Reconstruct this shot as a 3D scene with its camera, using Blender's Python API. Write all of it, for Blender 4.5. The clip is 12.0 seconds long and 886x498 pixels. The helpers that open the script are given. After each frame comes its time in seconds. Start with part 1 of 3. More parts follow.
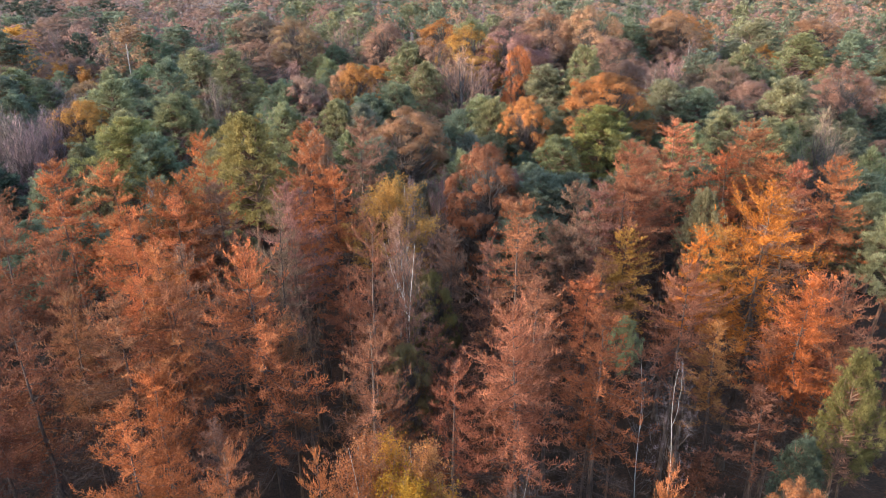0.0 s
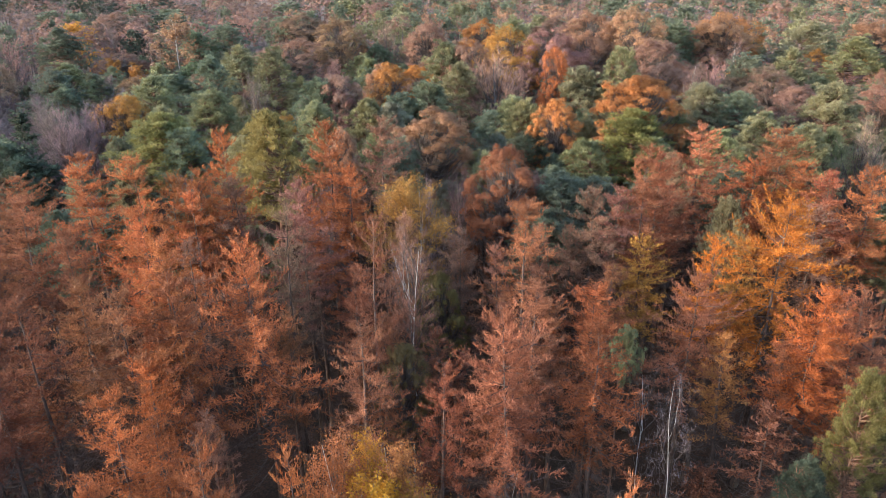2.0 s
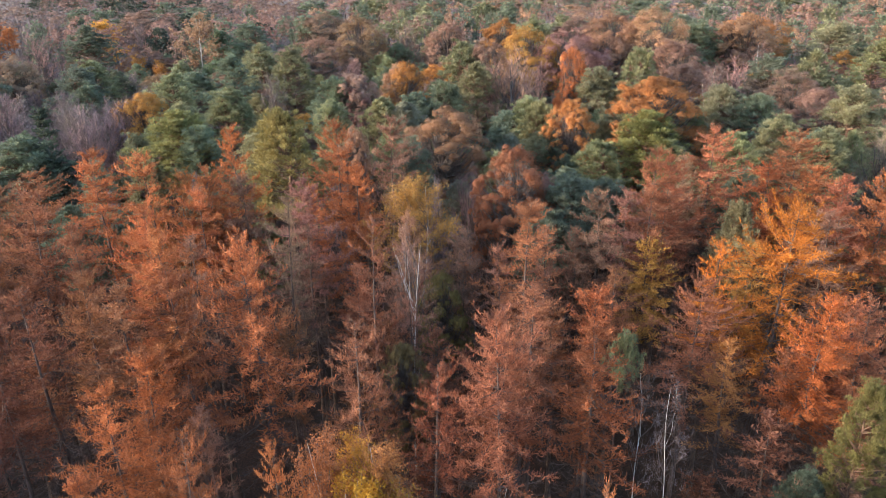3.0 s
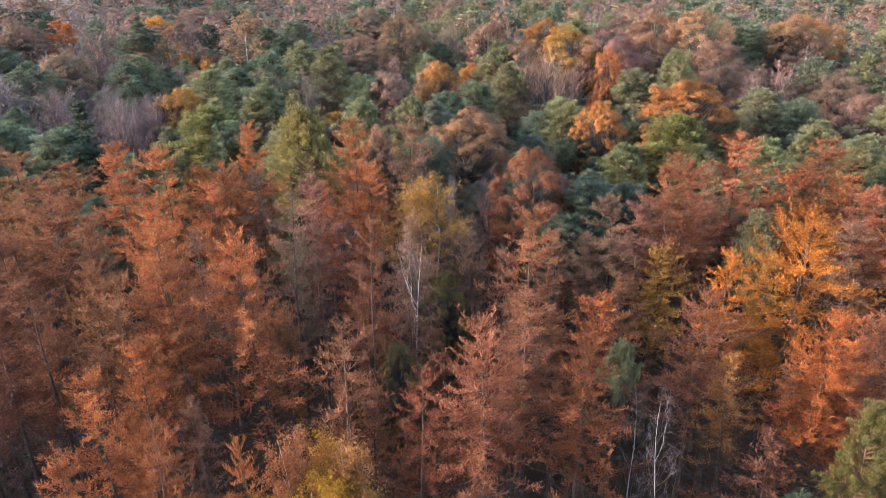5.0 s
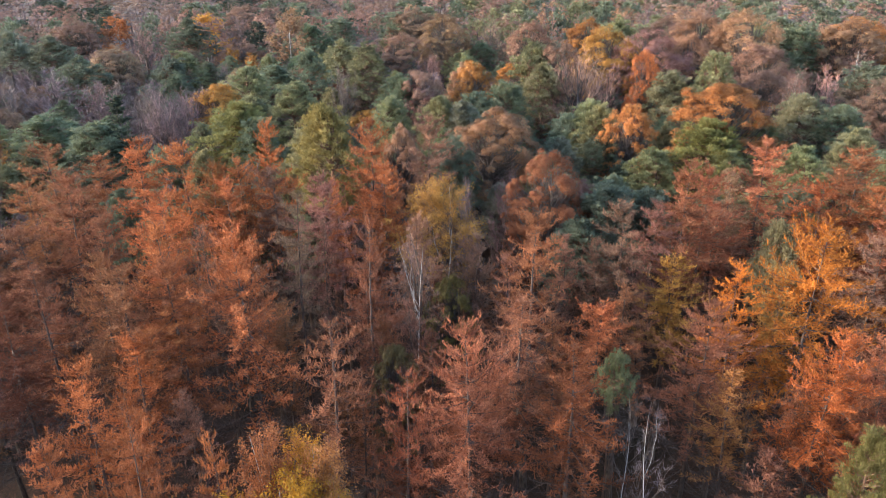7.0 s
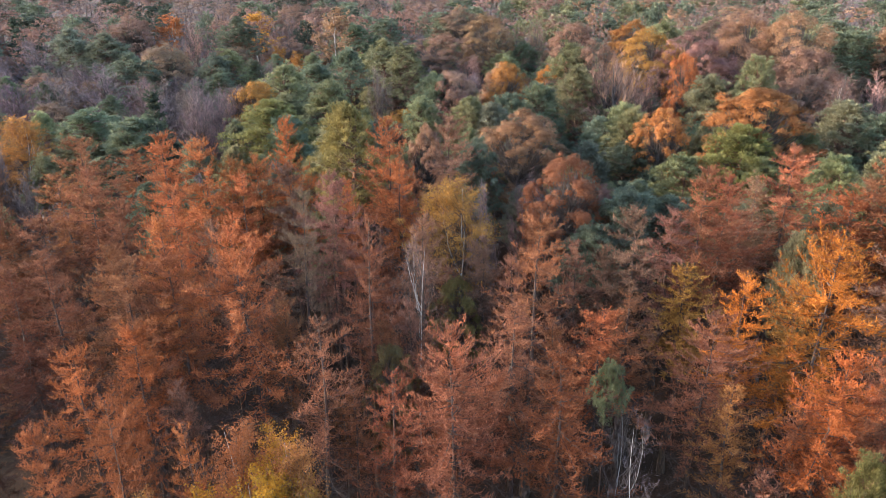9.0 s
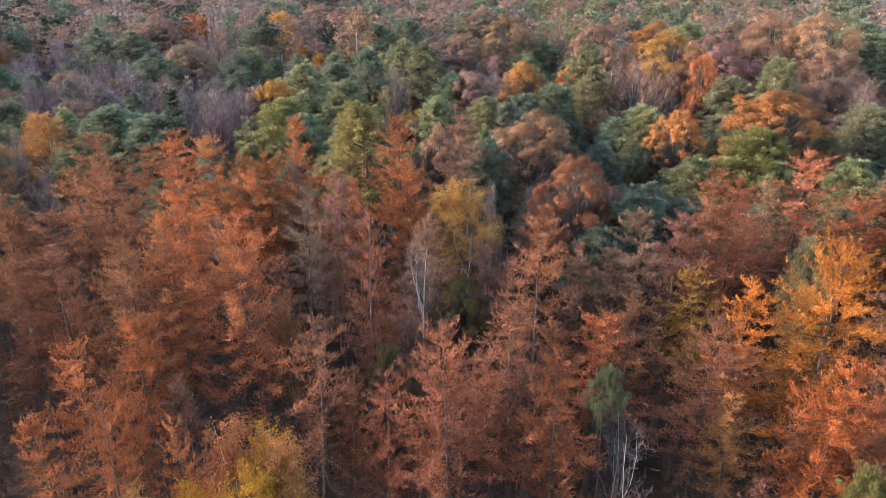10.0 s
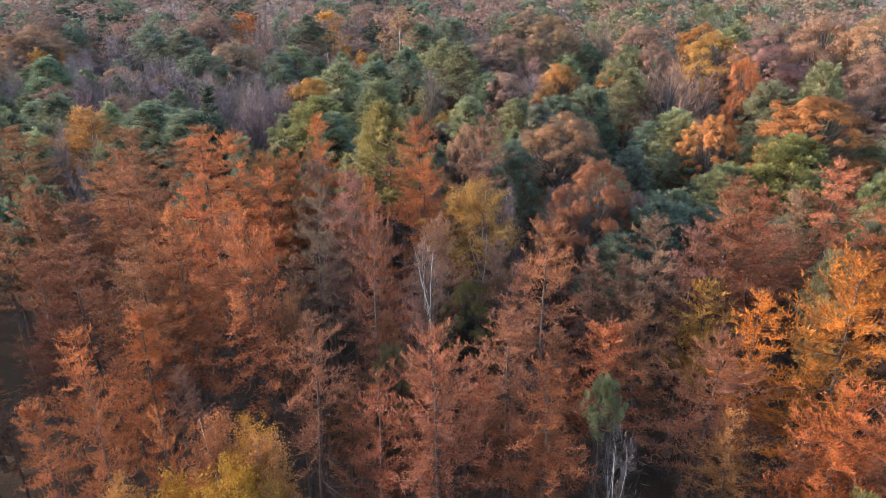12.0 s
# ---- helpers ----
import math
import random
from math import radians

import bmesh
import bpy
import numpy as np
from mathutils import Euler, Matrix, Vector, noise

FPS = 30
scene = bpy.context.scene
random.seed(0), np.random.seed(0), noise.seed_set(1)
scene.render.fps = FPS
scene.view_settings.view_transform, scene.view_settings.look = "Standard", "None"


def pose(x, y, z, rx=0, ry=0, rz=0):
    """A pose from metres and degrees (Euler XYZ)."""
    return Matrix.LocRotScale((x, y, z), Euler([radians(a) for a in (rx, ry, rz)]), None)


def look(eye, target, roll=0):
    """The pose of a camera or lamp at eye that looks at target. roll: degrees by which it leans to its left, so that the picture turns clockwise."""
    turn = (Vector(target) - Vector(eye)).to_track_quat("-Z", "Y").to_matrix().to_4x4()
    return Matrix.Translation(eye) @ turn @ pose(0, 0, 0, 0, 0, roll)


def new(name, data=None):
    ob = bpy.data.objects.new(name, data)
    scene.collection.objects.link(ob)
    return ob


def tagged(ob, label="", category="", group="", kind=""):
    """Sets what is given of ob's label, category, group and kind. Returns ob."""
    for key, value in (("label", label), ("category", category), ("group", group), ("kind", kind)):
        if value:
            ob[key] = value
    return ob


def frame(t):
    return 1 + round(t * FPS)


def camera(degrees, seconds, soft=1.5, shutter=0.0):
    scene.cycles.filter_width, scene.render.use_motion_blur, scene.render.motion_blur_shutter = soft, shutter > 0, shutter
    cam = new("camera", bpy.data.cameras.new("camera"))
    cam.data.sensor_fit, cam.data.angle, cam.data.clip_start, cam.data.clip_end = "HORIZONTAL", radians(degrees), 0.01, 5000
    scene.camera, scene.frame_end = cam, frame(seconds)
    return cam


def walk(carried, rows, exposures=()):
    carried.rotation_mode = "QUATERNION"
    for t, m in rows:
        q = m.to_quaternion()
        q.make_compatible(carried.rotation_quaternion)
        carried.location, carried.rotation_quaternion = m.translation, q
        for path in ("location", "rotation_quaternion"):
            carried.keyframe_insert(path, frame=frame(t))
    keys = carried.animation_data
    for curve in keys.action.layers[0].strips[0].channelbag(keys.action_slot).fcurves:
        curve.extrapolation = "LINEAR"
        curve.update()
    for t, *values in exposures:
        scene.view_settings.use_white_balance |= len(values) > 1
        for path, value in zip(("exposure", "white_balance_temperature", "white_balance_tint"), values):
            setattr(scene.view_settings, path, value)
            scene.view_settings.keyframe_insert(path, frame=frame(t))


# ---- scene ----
cam = camera(63.9, 12.0, 0.8)
METRES, EYE, TILT, LEAN, TURN = 22.0, 45.0, -23.5, 0.7, 0.0
ROWS = [
    (0.0, 0.0, 0.0, 0.0, 0.0, 0.0, -0.0),
    (0.5, 0.0392, 0.0025, 0.001, 1.02, -0.02, -0.44),
    (1.0, 0.0795, 0.005, 0.0024, 2.06, -0.04, -0.88),
    (1.5, 0.1201, 0.0085, 0.0048, 3.07, -0.06, -1.32),
    (2.0, 0.1619, 0.0129, 0.0081, 4.09, -0.09, -1.76),
    (2.5, 0.204, 0.018, 0.0116, 5.11, -0.15, -2.2),
    (3.0, 0.2456, 0.0248, 0.0157, 6.13, -0.23, -2.65),
    (5.0, 0.4149, 0.0631, 0.0356, 10.26, -0.59, -4.41),
    (5.5, 0.4555, 0.0743, 0.0419, 11.28, -0.69, -4.84),
    (6.0, 0.4958, 0.0871, 0.0483, 12.3, -0.82, -5.27),
    (6.5, 0.5359, 0.1001, 0.0556, 13.31, -0.94, -5.7),
    (7.0, 0.5761, 0.1141, 0.0631, 14.36, -1.08, -6.15),
    (9.0, 0.7383, 0.1769, 0.0897, 18.66, -1.59, -7.84),
    (9.5, 0.7753, 0.1921, 0.0954, 19.68, -1.73, -8.27),
    (10.0, 0.8117, 0.2077, 0.1013, 20.74, -1.88, -8.69),
    (10.5, 0.8438, 0.2235, 0.1072, 21.72, -2.03, -9.07),
    (11.0, 0.8768, 0.2408, 0.1144, 22.76, -2.2, -9.48),
    (11.5, 0.9091, 0.2586, 0.1226, 23.8, -2.38, -9.9),
    (12.0, 0.9407, 0.2779, 0.131, 24.85, -2.56, -10.31),
]
walk(cam, [(t, pose(0, 0, EYE, TILT, LEAN, TURN) @ pose(METRES * x, METRES * y, METRES * z, 90 + pitch, roll, yaw)) for t, x, y, z, yaw, pitch, roll in ROWS], [(0.0, 2.5), (12.0, 2.5)])

# ---- light ----
world = bpy.data.worlds.new("world")
scene.world = world
world.use_nodes = True
wn = world.node_tree
sky = wn.nodes.new("ShaderNodeTexSky")
sky.sky_type, sky.sun_disc = "NISHITA", False
SUN_EL, SUN_AZ = 17.0, 252.0          # degrees; azimuth clockwise from +y
sky.sun_elevation, sky.sun_rotation = radians(SUN_EL), radians(SUN_AZ)
sky.air_density, sky.dust_density, sky.ozone_density = 1.0, 1.2, 2.0
wn.links.new(sky.outputs[0], wn.nodes["Background"].inputs[0])
wn.nodes["Background"].inputs[1].default_value = 0.15
sun = new("sun", bpy.data.lights.new("sun", "SUN"))
sun.data.energy, sun.data.angle, sun.data.color = 2.0, radians(11.0), (1.0, 0.84, 0.67)
sv = Vector((math.sin(radians(SUN_AZ)) * math.cos(radians(SUN_EL)), math.cos(radians(SUN_AZ)) * math.cos(radians(SUN_EL)), math.sin(radians(SUN_EL))))
sun.matrix_world = look(sv * 200, (0, 0, 0))


# ---- materials ----
def material(name):
    m = bpy.data.materials.new(name)
    m.use_nodes = True
    t = m.node_tree
    return m, t.nodes, t.links, t.nodes["Principled BSDF"], t.nodes["Material Output"]


def ramp(nodes, stops):
    r = nodes.new("ShaderNodeValToRGB")
    while len(r.color_ramp.elements) < len(stops):
        r.color_ramp.elements.new(0.5)
    for e, (p, c) in zip(r.color_ramp.elements, stops):
        e.position, e.color = p, (*c, 1)
    return r


def mixed(nodes, links, kind, fac, a, b):
    n = nodes.new("ShaderNodeMix")
    n.data_type, n.blend_type = "RGBA", kind
    for socket, value in ((n.inputs[0], fac), (n.inputs[6], a), (n.inputs[7], b)):
        if isinstance(value, (int, float)):
            socket.default_value = value
        elif isinstance(value, tuple):
            socket.default_value = (*value, 1)
        else:
            links.new(value, socket)
    return n.outputs[2]


def foliage_material(name, low, high, through_light=0.3, patch=0.35, own_tint=False):
    """Leaves and needles: the tree's own tint, uneven leaf by leaf and patch by patch."""
    m, nodes, links, bsdf, out = material(name)
    info, geo = nodes.new("ShaderNodeObjectInfo"), nodes.new("ShaderNodeNewGeometry")
    leafwise = ramp(nodes, [(0.0, low), (0.5, (1, 1, 1)), (1.0, high)])
    links.new(geo.outputs["Random Per Island"], leafwise.inputs[0])
    colour = info.outputs["Color"]
    if own_tint:
        attribute = nodes.new("ShaderNodeAttribute")
        attribute.attribute_name = "tint"
        colour = attribute.outputs["Color"]
    tint = mixed(nodes, links, "MULTIPLY", 1.0, colour, leafwise.outputs[0])
    n = nodes.new("ShaderNodeTexNoise")
    n.inputs["Scale"].default_value, n.inputs["Detail"].default_value = 0.45, 3
    links.new(geo.outputs["Position"], n.inputs["Vector"])
    patches = ramp(nodes, [(0.3, (1 - patch, 1 - patch, 1 - patch)), (0.7, (1 + patch, 1 + 0.8 * patch, 1 + 0.6 * patch))])
    links.new(n.outputs[0], patches.inputs[0])
    tint = mixed(nodes, links, "MULTIPLY", 1.0, tint, patches.outputs[0])
    links.new(tint, bsdf.inputs["Base Color"])
    bsdf.inputs["Roughness"].default_value = 0.75
    bsdf.inputs["Specular IOR Level"].default_value = 0.06
    tr = nodes.new("ShaderNodeBsdfTranslucent")
    links.new(tint, tr.inputs[0])
    mix = nodes.new("ShaderNodeMixShader")
    mix.inputs[0].default_value = through_light
    links.new(bsdf.outputs[0], mix.inputs[1])
    links.new(tr.outputs[0], mix.inputs[2])
    links.new(mix.outputs[0], out.inputs[0])
    return m


def bark_material(name, dark, light, scale=(6, 6, 1.2), bump=0.5):
    m, nodes, links, bsdf, out = material(name)
    co, mp, n = nodes.new("ShaderNodeTexCoord"), nodes.new("ShaderNodeMapping"), nodes.new("ShaderNodeTexNoise")
    mp.inputs["Scale"].default_value = scale
    n.inputs["Scale"].default_value, n.inputs["Detail"].default_value = 1.5, 6
    links.new(co.outputs["Object"], mp.inputs[0])
    links.new(mp.outputs[0], n.inputs["Vector"])
    r = ramp(nodes, [(0.35, dark), (0.65, light)])
    links.new(n.outputs[0], r.inputs[0])
    info = nodes.new("ShaderNodeObjectInfo")
    hsv = nodes.new("ShaderNodeHueSaturation")
    v = nodes.new("ShaderNodeMapRange")
    v.inputs[3].default_value, v.inputs[4].default_value = 0.75, 1.25
    links.new(info.outputs["Random"], v.inputs[0])
    links.new(v.outputs[0], hsv.inputs["Value"])
    links.new(r.outputs[0], hsv.inputs["Color"])
    links.new(hsv.outputs[0], bsdf.inputs["Base Color"])
    b = nodes.new("ShaderNodeBump")
    b.inputs["Strength"].default_value, b.inputs["Distance"].default_value = bump, 0.03
    links.new(n.outputs[0], b.inputs["Height"])
    links.new(b.outputs[0], bsdf.inputs["Normal"])
    bsdf.inputs["Roughness"].default_value = 0.9
    return m


NEEDLE = foliage_material("larch_needles", (0.6, 0.58, 0.58), (1.45, 1.42, 1.38))
PINE = foliage_material("pine_needles", (0.84, 0.87, 0.88), (1.18, 1.15, 1.08), 0.3)
LEAF = foliage_material("autumn_leaves", (0.84, 0.8, 0.78), (1.18, 1.2, 1.15), 0.4)
TWIG = foliage_material("bare_twigs", (0.65, 0.63, 0.63), (1.4, 1.38, 1.35), 0.0, 0.2)
BARK = bark_material("grey_brown_bark", (0.045, 0.035, 0.03), (0.16, 0.12, 0.10))
LARCH_BARK = bark_material("larch_bark", (0.05, 0.034, 0.026), (0.14, 0.09, 0.068))
PINE_BARK = bark_material("pine_bark", (0.08, 0.045, 0.03), (0.22, 0.12, 0.075))
BIRCH_BARK = bark_material("birch_bark", (0.10, 0.09, 0.085), (0.40, 0.37, 0.33), (3, 3, 5), 0.3)
BIRCH_BARK.node_tree.nodes["Color Ramp"].color_ramp.elements[0].position = 0.30
BIRCH_BARK.node_tree.nodes["Color Ramp"].color_ramp.elements[1].position = 0.42


def litter_material():
    m, nodes, links, bsdf, out = material("leaf_litter")
    co, a, b = nodes.new("ShaderNodeTexCoord"), nodes.new("ShaderNodeTexNoise"), nodes.new("ShaderNodeTexNoise")
    a.inputs["Scale"].default_value, a.inputs["Detail"].default_value = 0.12, 5
    b.inputs["Scale"].default_value, b.inputs["Detail"].default_value = 6.0, 8
    for n in (a, b):
        links.new(co.outputs["Object"], n.inputs["Vector"])
    big = ramp(nodes, [(0.35, (0.04, 0.025, 0.014)), (0.5, (0.065, 0.034, 0.018)), (0.68, (0.09, 0.042, 0.022))])
    fine = ramp(nodes, [(0.3, (0.4, 0.4, 0.4)), (0.7, (1.5, 1.4, 1.3))])
    links.new(a.outputs[0], big.inputs[0])
    links.new(b.outputs[0], fine.inputs[0])
    links.new(mixed(nodes, links, "MULTIPLY", 1.0, big.outputs[0], fine.outputs[0]), bsdf.inputs["Base Color"])
    bump = nodes.new("ShaderNodeBump")
    bump.inputs["Distance"].default_value = 0.08
    links.new(b.outputs[0], bump.inputs["Height"])
    links.new(bump.outputs[0], bsdf.inputs["Normal"])
    bsdf.inputs["Roughness"].default_value = 0.95
    return m


# ---- mesh building ----
SHAPES = {}


def mesh_of(name, chunks, mats, smooth=False):
    """A mesh from chunks of (vertices, faces) or (vertices, faces, material slot); the faces of a chunk all have as many corners."""
    verts, loops, totals, slots, base = [], [], [], [], 0
    for v, f, *slot in chunks:
        if len(v) == 0 or len(f) == 0:
            continue
        verts.append(v)
        loops.append((f + base).ravel())
        totals.append(np.full(len(f), f.shape[1], dtype=np.int32))
        slots.append(np.full(len(f), slot[0] if slot else 0, dtype=np.int32))
        base += len(v)
    verts, loops, totals = np.concatenate(verts), np.concatenate(loops).astype(np.int32), np.concatenate(totals)
    me = bpy.data.meshes.new(name)
    me.vertices.add(len(verts))
    me.vertices.foreach_set("co", verts.astype(np.float32).ravel())
    me.loops.add(len(loops))
    me.loops.foreach_set("vertex_index", loops)
    me.polygons.add(len(totals))
    me.polygons.foreach_set("loop_start", np.concatenate(([0], np.cumsum(totals)[:-1])).astype(np.int32))
    me.polygons.foreach_set("loop_total", totals)
    me.polygons.foreach_set("material_index", np.concatenate(slots))
    if smooth:
        me.polygons.foreach_set("use_smooth", np.ones(len(totals), dtype=bool))
    for m in mats if isinstance(mats, list) else [mats]:
        me.materials.append(m)
    me.update(calc_edges=True)
    SHAPES[me.name] = (verts, loops, totals)
    return me


def unit(v):
    return v / np.maximum(np.linalg.norm(v, axis=-1, keepdims=True), 1e-9)


def tubes(paths, radii, sides):
    """Tapered tubes: paths (b, p, 3), radii (b, p)."""
    b, p, _ = paths.shape
    tan = unit(np.gradient(paths, axis=1))
    ref = np.where(np.abs(tan[..., 2:3]) > 0.9, np.array([1.0, 0, 0]), np.array([0, 0, 1.0]))
    u = unit(np.cross(tan, ref))
    w = np.cross(tan, u)
    a = np.arange(sides) * 2 * np.pi / sides
    ring = u[:, :, None] * np.cos(a)[None, None, :, None] + w[:, :, None] * np.sin(a)[None, None, :, None]
    v = paths[:, :, None] + ring * radii[:, :, None, None]
    idx = np.arange(b * p * sides).reshape(b, p, sides)
    nxt = np.roll(idx, -1, axis=2)
    f = np.stack([idx[:, :-1], nxt[:, :-1], nxt[:, 1:], idx[:, 1:]], axis=-1).reshape(-1, 4)
    return v.reshape(-1, 3), f


def tufts(c, d, length, width, rng, face=None):
    """Needle tufts and small leaves, each one pointed blade from c along d, its flat side turned to face."""
    n = len(c)
    side = unit(np.cross(d, rng.normal(size=(n, 3)) if face is None else face)) * (width * 0.5)[:, None]
    v = np.stack([c - side, c + side, c + d * length[:, None]], axis=1).reshape(-1, 3)
    return v, np.arange(3 * n).reshape(n, 3)


def blades(c, d, length, width, rng, face=None):
    """Pointed leaf or needle-tuft shapes, each a diamond from c along d, its flat side turned to face."""
    n = len(c)
    if n == 0:
        return np.zeros((0, 3)), np.zeros((0, 4), dtype=int)
    side = unit(np.cross(d, rng.normal(size=(n, 3)) if face is None else face))
    mid = c + d * (length * 0.45)[:, None]
    s = side * (width * 0.5)[:, None]
    v = np.stack([c, mid + s, c + d * length[:, None], mid - s], axis=1).reshape(-1, 3)
    return v, np.arange(4 * n).reshape(n, 4)


def ribbons(c, d, e, length, width, rng):
    """Shoots as narrow ribbons in two lengths: from c along d, then along e to a point."""
    n = len(c)
    side = unit(np.cross(d, rng.normal(size=(n, 3)))) * (width * 0.5)[:, None]
    mid = c + d * (length * 0.5)[:, None]
    tip = mid + e * (length * 0.5)[:, None]
    v = np.stack([c - 0.6 * side, c + 0.6 * side, mid + side, mid - side, tip + 0.25 * side, tip - 0.25 * side], axis=1).reshape(-1, 3)
    i = np.arange(n)[:, None] * 6
    return v, np.stack([i + (0, 1, 2, 3), i + (3, 2, 4, 5)], axis=1).reshape(-1, 4)


def along(paths, k, s):
    """Points and tangents at the share s of path k."""
    p = paths.shape[1]
    x = np.clip(s, 0, 0.9999) * (p - 1)
    i = x.astype(int)
    a, b = paths[k, i], paths[k, i + 1]
    return a + (b - a) * (x - i)[:, None], unit(b - a)


def stem(rng, h, r0, r1, bend, points=9, power=1.0):
    s = np.linspace(0, 1, points)
    a, ph = rng.uniform(0, 2 * np.pi), rng.uniform(0, 6)
    off = bend * (s ** 1.5) + 0.25 * bend * np.sin(s * 7 + ph) * s
    wave = 0.16 * bend * np.sin(s * 10 + 2 * ph) * s ** 0.5
    path = np.stack([off * np.cos(a) - wave * np.sin(a), off * np.sin(a) + wave * np.cos(a), s * h - 0.25 * (s == 0)], axis=-1)[None]
    rad = (r1 + (r0 - r1) * (1 - s) ** power)
    rad[0] *= 1.35
    return path, rad[None]


def conifer(seed, h, r, base, boughs, tuft, lod, fullness=1.0, droop=1.0, spiky=0.0, shape=0.8, shoot=0.028, dead_dim=0.36, bark=None, leaf=None, tier=1.1, slim=0.30, split=False):
    """Larch or spruce: straight stem, tiers of boughs, hanging side shoots set with needle tufts."""
    rng = np.random.default_rng(seed)
    path, rad = stem(rng, h, 0.011 * h + 0.02, 0.012, 0.5, 10, 1.25)
    u = np.sort(rng.random(boughs) ** 0.62)
    z = base + (h * 0.985 - base) * u
    z = np.where(u < 0.9, np.round(z / tier) * tier + rng.normal(0, 0.16, boughs), z)
    z = np.clip(z, base, h * 0.99)
    u = (z - base) / (h * 0.985 - base)
    u = np.clip(u, 0, 1)
    az = np.arange(boughs) * 2.39996 + rng.normal(0, 0.5, boughs)
    prof = ((1 - u) ** shape * 0.96 + 0.04) * np.minimum(1, 0.7 + 1.4 * u)
    lop = 1 + 0.16 * np.sin(az + rng.uniform(0, 6)) + 0.14 * np.sin(2 * az + u * 9)
    ln = r * prof * rng.uniform(0.6, 1.2, boughs) * lop + 0.12
    el = np.radians(-8 + 46 * u ** 3.2 + rng.normal(0, 9, boughs))
    s = np.linspace(0, 1, 6)
    org, _ = along(path, np.zeros(boughs, int), z / h)
    rise = np.sin(el)[:, None] * s - (0.22 * droop) * s * (1 - 0.3 * s) + 0.26 * s ** 3
    sway = rng.normal(0, 0.16, boughs)[:, None] * s ** 2
    dx, dy = np.cos(az)[:, None], np.sin(az)[:, None]
    reach = np.cos(el)[:, None] * s
    p = np.stack([dx * reach - dy * sway, dy * reach + dx * sway, rise], axis=-1) * ln[:, None, None] + org[:, None]
    br = (0.008 + 0.010 * ln)[:, None] * (1 - 0.85 * s)
    wood = [tubes(p, br, 3)]
    # side shoots: ribbons that bend upwards, thickly set with needle tufts
    count = np.maximum(5, (ln * 24.0 * lod).astype(int))
    k = np.repeat(np.arange(boughs), count)
    q = 1 - rng.random(len(k)) ** 1.05 * 0.9
    at, tan = along(p, k, q)
    side = unit(np.cross(tan, np.array([0, 0, 1.0]))) * rng.choice([-1, 1], len(k))[:, None]
    d = unit(0.8 * side * rng.uniform(0.1, 1.2, (len(k), 1)) + 0.42 * tan + np.array([0, 0, 0.34 - 0.30 * droop + 0.5 * spiky]) + rng.normal(0, 0.48, (len(k), 3)) + np.array([0, 0, 1.0]) * (0.8 * u[k] ** 4)[:, None])
    sl = (0.22 + 0.10 * ln[k] * (1.15 - q)) * rng.uniform(0.5, 1.4, len(k)) + 0.06
    lift = np.array([0, 0, 1.0]) * rng.uniform(0.1, 1.2, (len(k), 1)) * (0.6 + 0.5 * spiky)
    tips = unit(d + lift)
    # lower boughs: dead wood, and shade put into colour by bark-toned shoots without needles
    needled = (u > dead_dim + rng.normal(0, 0.04, boughs))[k]
    shoots = ribbons(at, d, tips, sl, np.where(needled, shoot * rng.uniform(0.7, 1.3, len(k)), 0.8 * shoot) / lod ** 0.5, rng)
    per = np.where(needled, np.maximum(2, (sl * 11.0 * fullness * lod ** 0.5 + 1.0).astype(int)), 0)
    j = np.repeat(np.arange(len(k)), per)
    w = rng.random(len(j)) ** 0.8
    c = at[j] + d[j] * (sl[j] * np.minimum(w, 0.5))[:, None] + tips[j] * (sl[j] * np.maximum(w - 0.5, 0))[:, None]
    ld = unit(np.where(w[:, None] < 0.5, d[j], tips[j]) + rng.normal(0, 0.8, (len(j), 3)) + np.array([0, 0, 0.2]))
    face = unit(np.stack([0.5 * np.cos(az[k[j]]), 0.5 * np.sin(az[k[j]]), np.full(len(j), 0.8)], axis=-1) + rng.normal(0, 0.45, (len(j), 3)))
    size = tuft * rng.uniform(0.6, 1.35, len(j)) / lod ** 0.5
    crown = [tufts(c, ld, size, size * rng.uniform(0.8, 1.25, len(j)) * slim, rng, face), (shoots[0], shoots[1][np.repeat(needled, 2)])]
    wood.append((shoots[0], shoots[1][np.repeat(~needled, 2)]))
    # leader shoots
    n = int(26 * lod) + 6
    zz = h * (1 - 0.12 * rng.random(n) ** 1.4)
    o, _ = along(path, np.zeros(n, int), zz / h)
    a = rng.uniform(0, 2 * np.pi, n)
    dd = unit(np.stack([np.cos(a), np.sin(a), rng.uniform(0.4, 1.6, n)], axis=-1))
    le = rng.uniform(0.35, 0.9, n)
    wood.append(blades(o, dd, le, np.full(n, 0.03), rng))
    jj = np.repeat(np.arange(n), 12)
    c2 = o[jj] + dd[jj] * (le[jj] * rng.random(len(jj)))[:, None]
    sz = tuft * rng.uniform(0.6, 1.2, len(jj)) / lod ** 0.5
    crown.append(tufts(c2, unit(dd[jj] + rng.normal(0, 0.5, (len(jj), 3))), sz, sz * slim, rng))
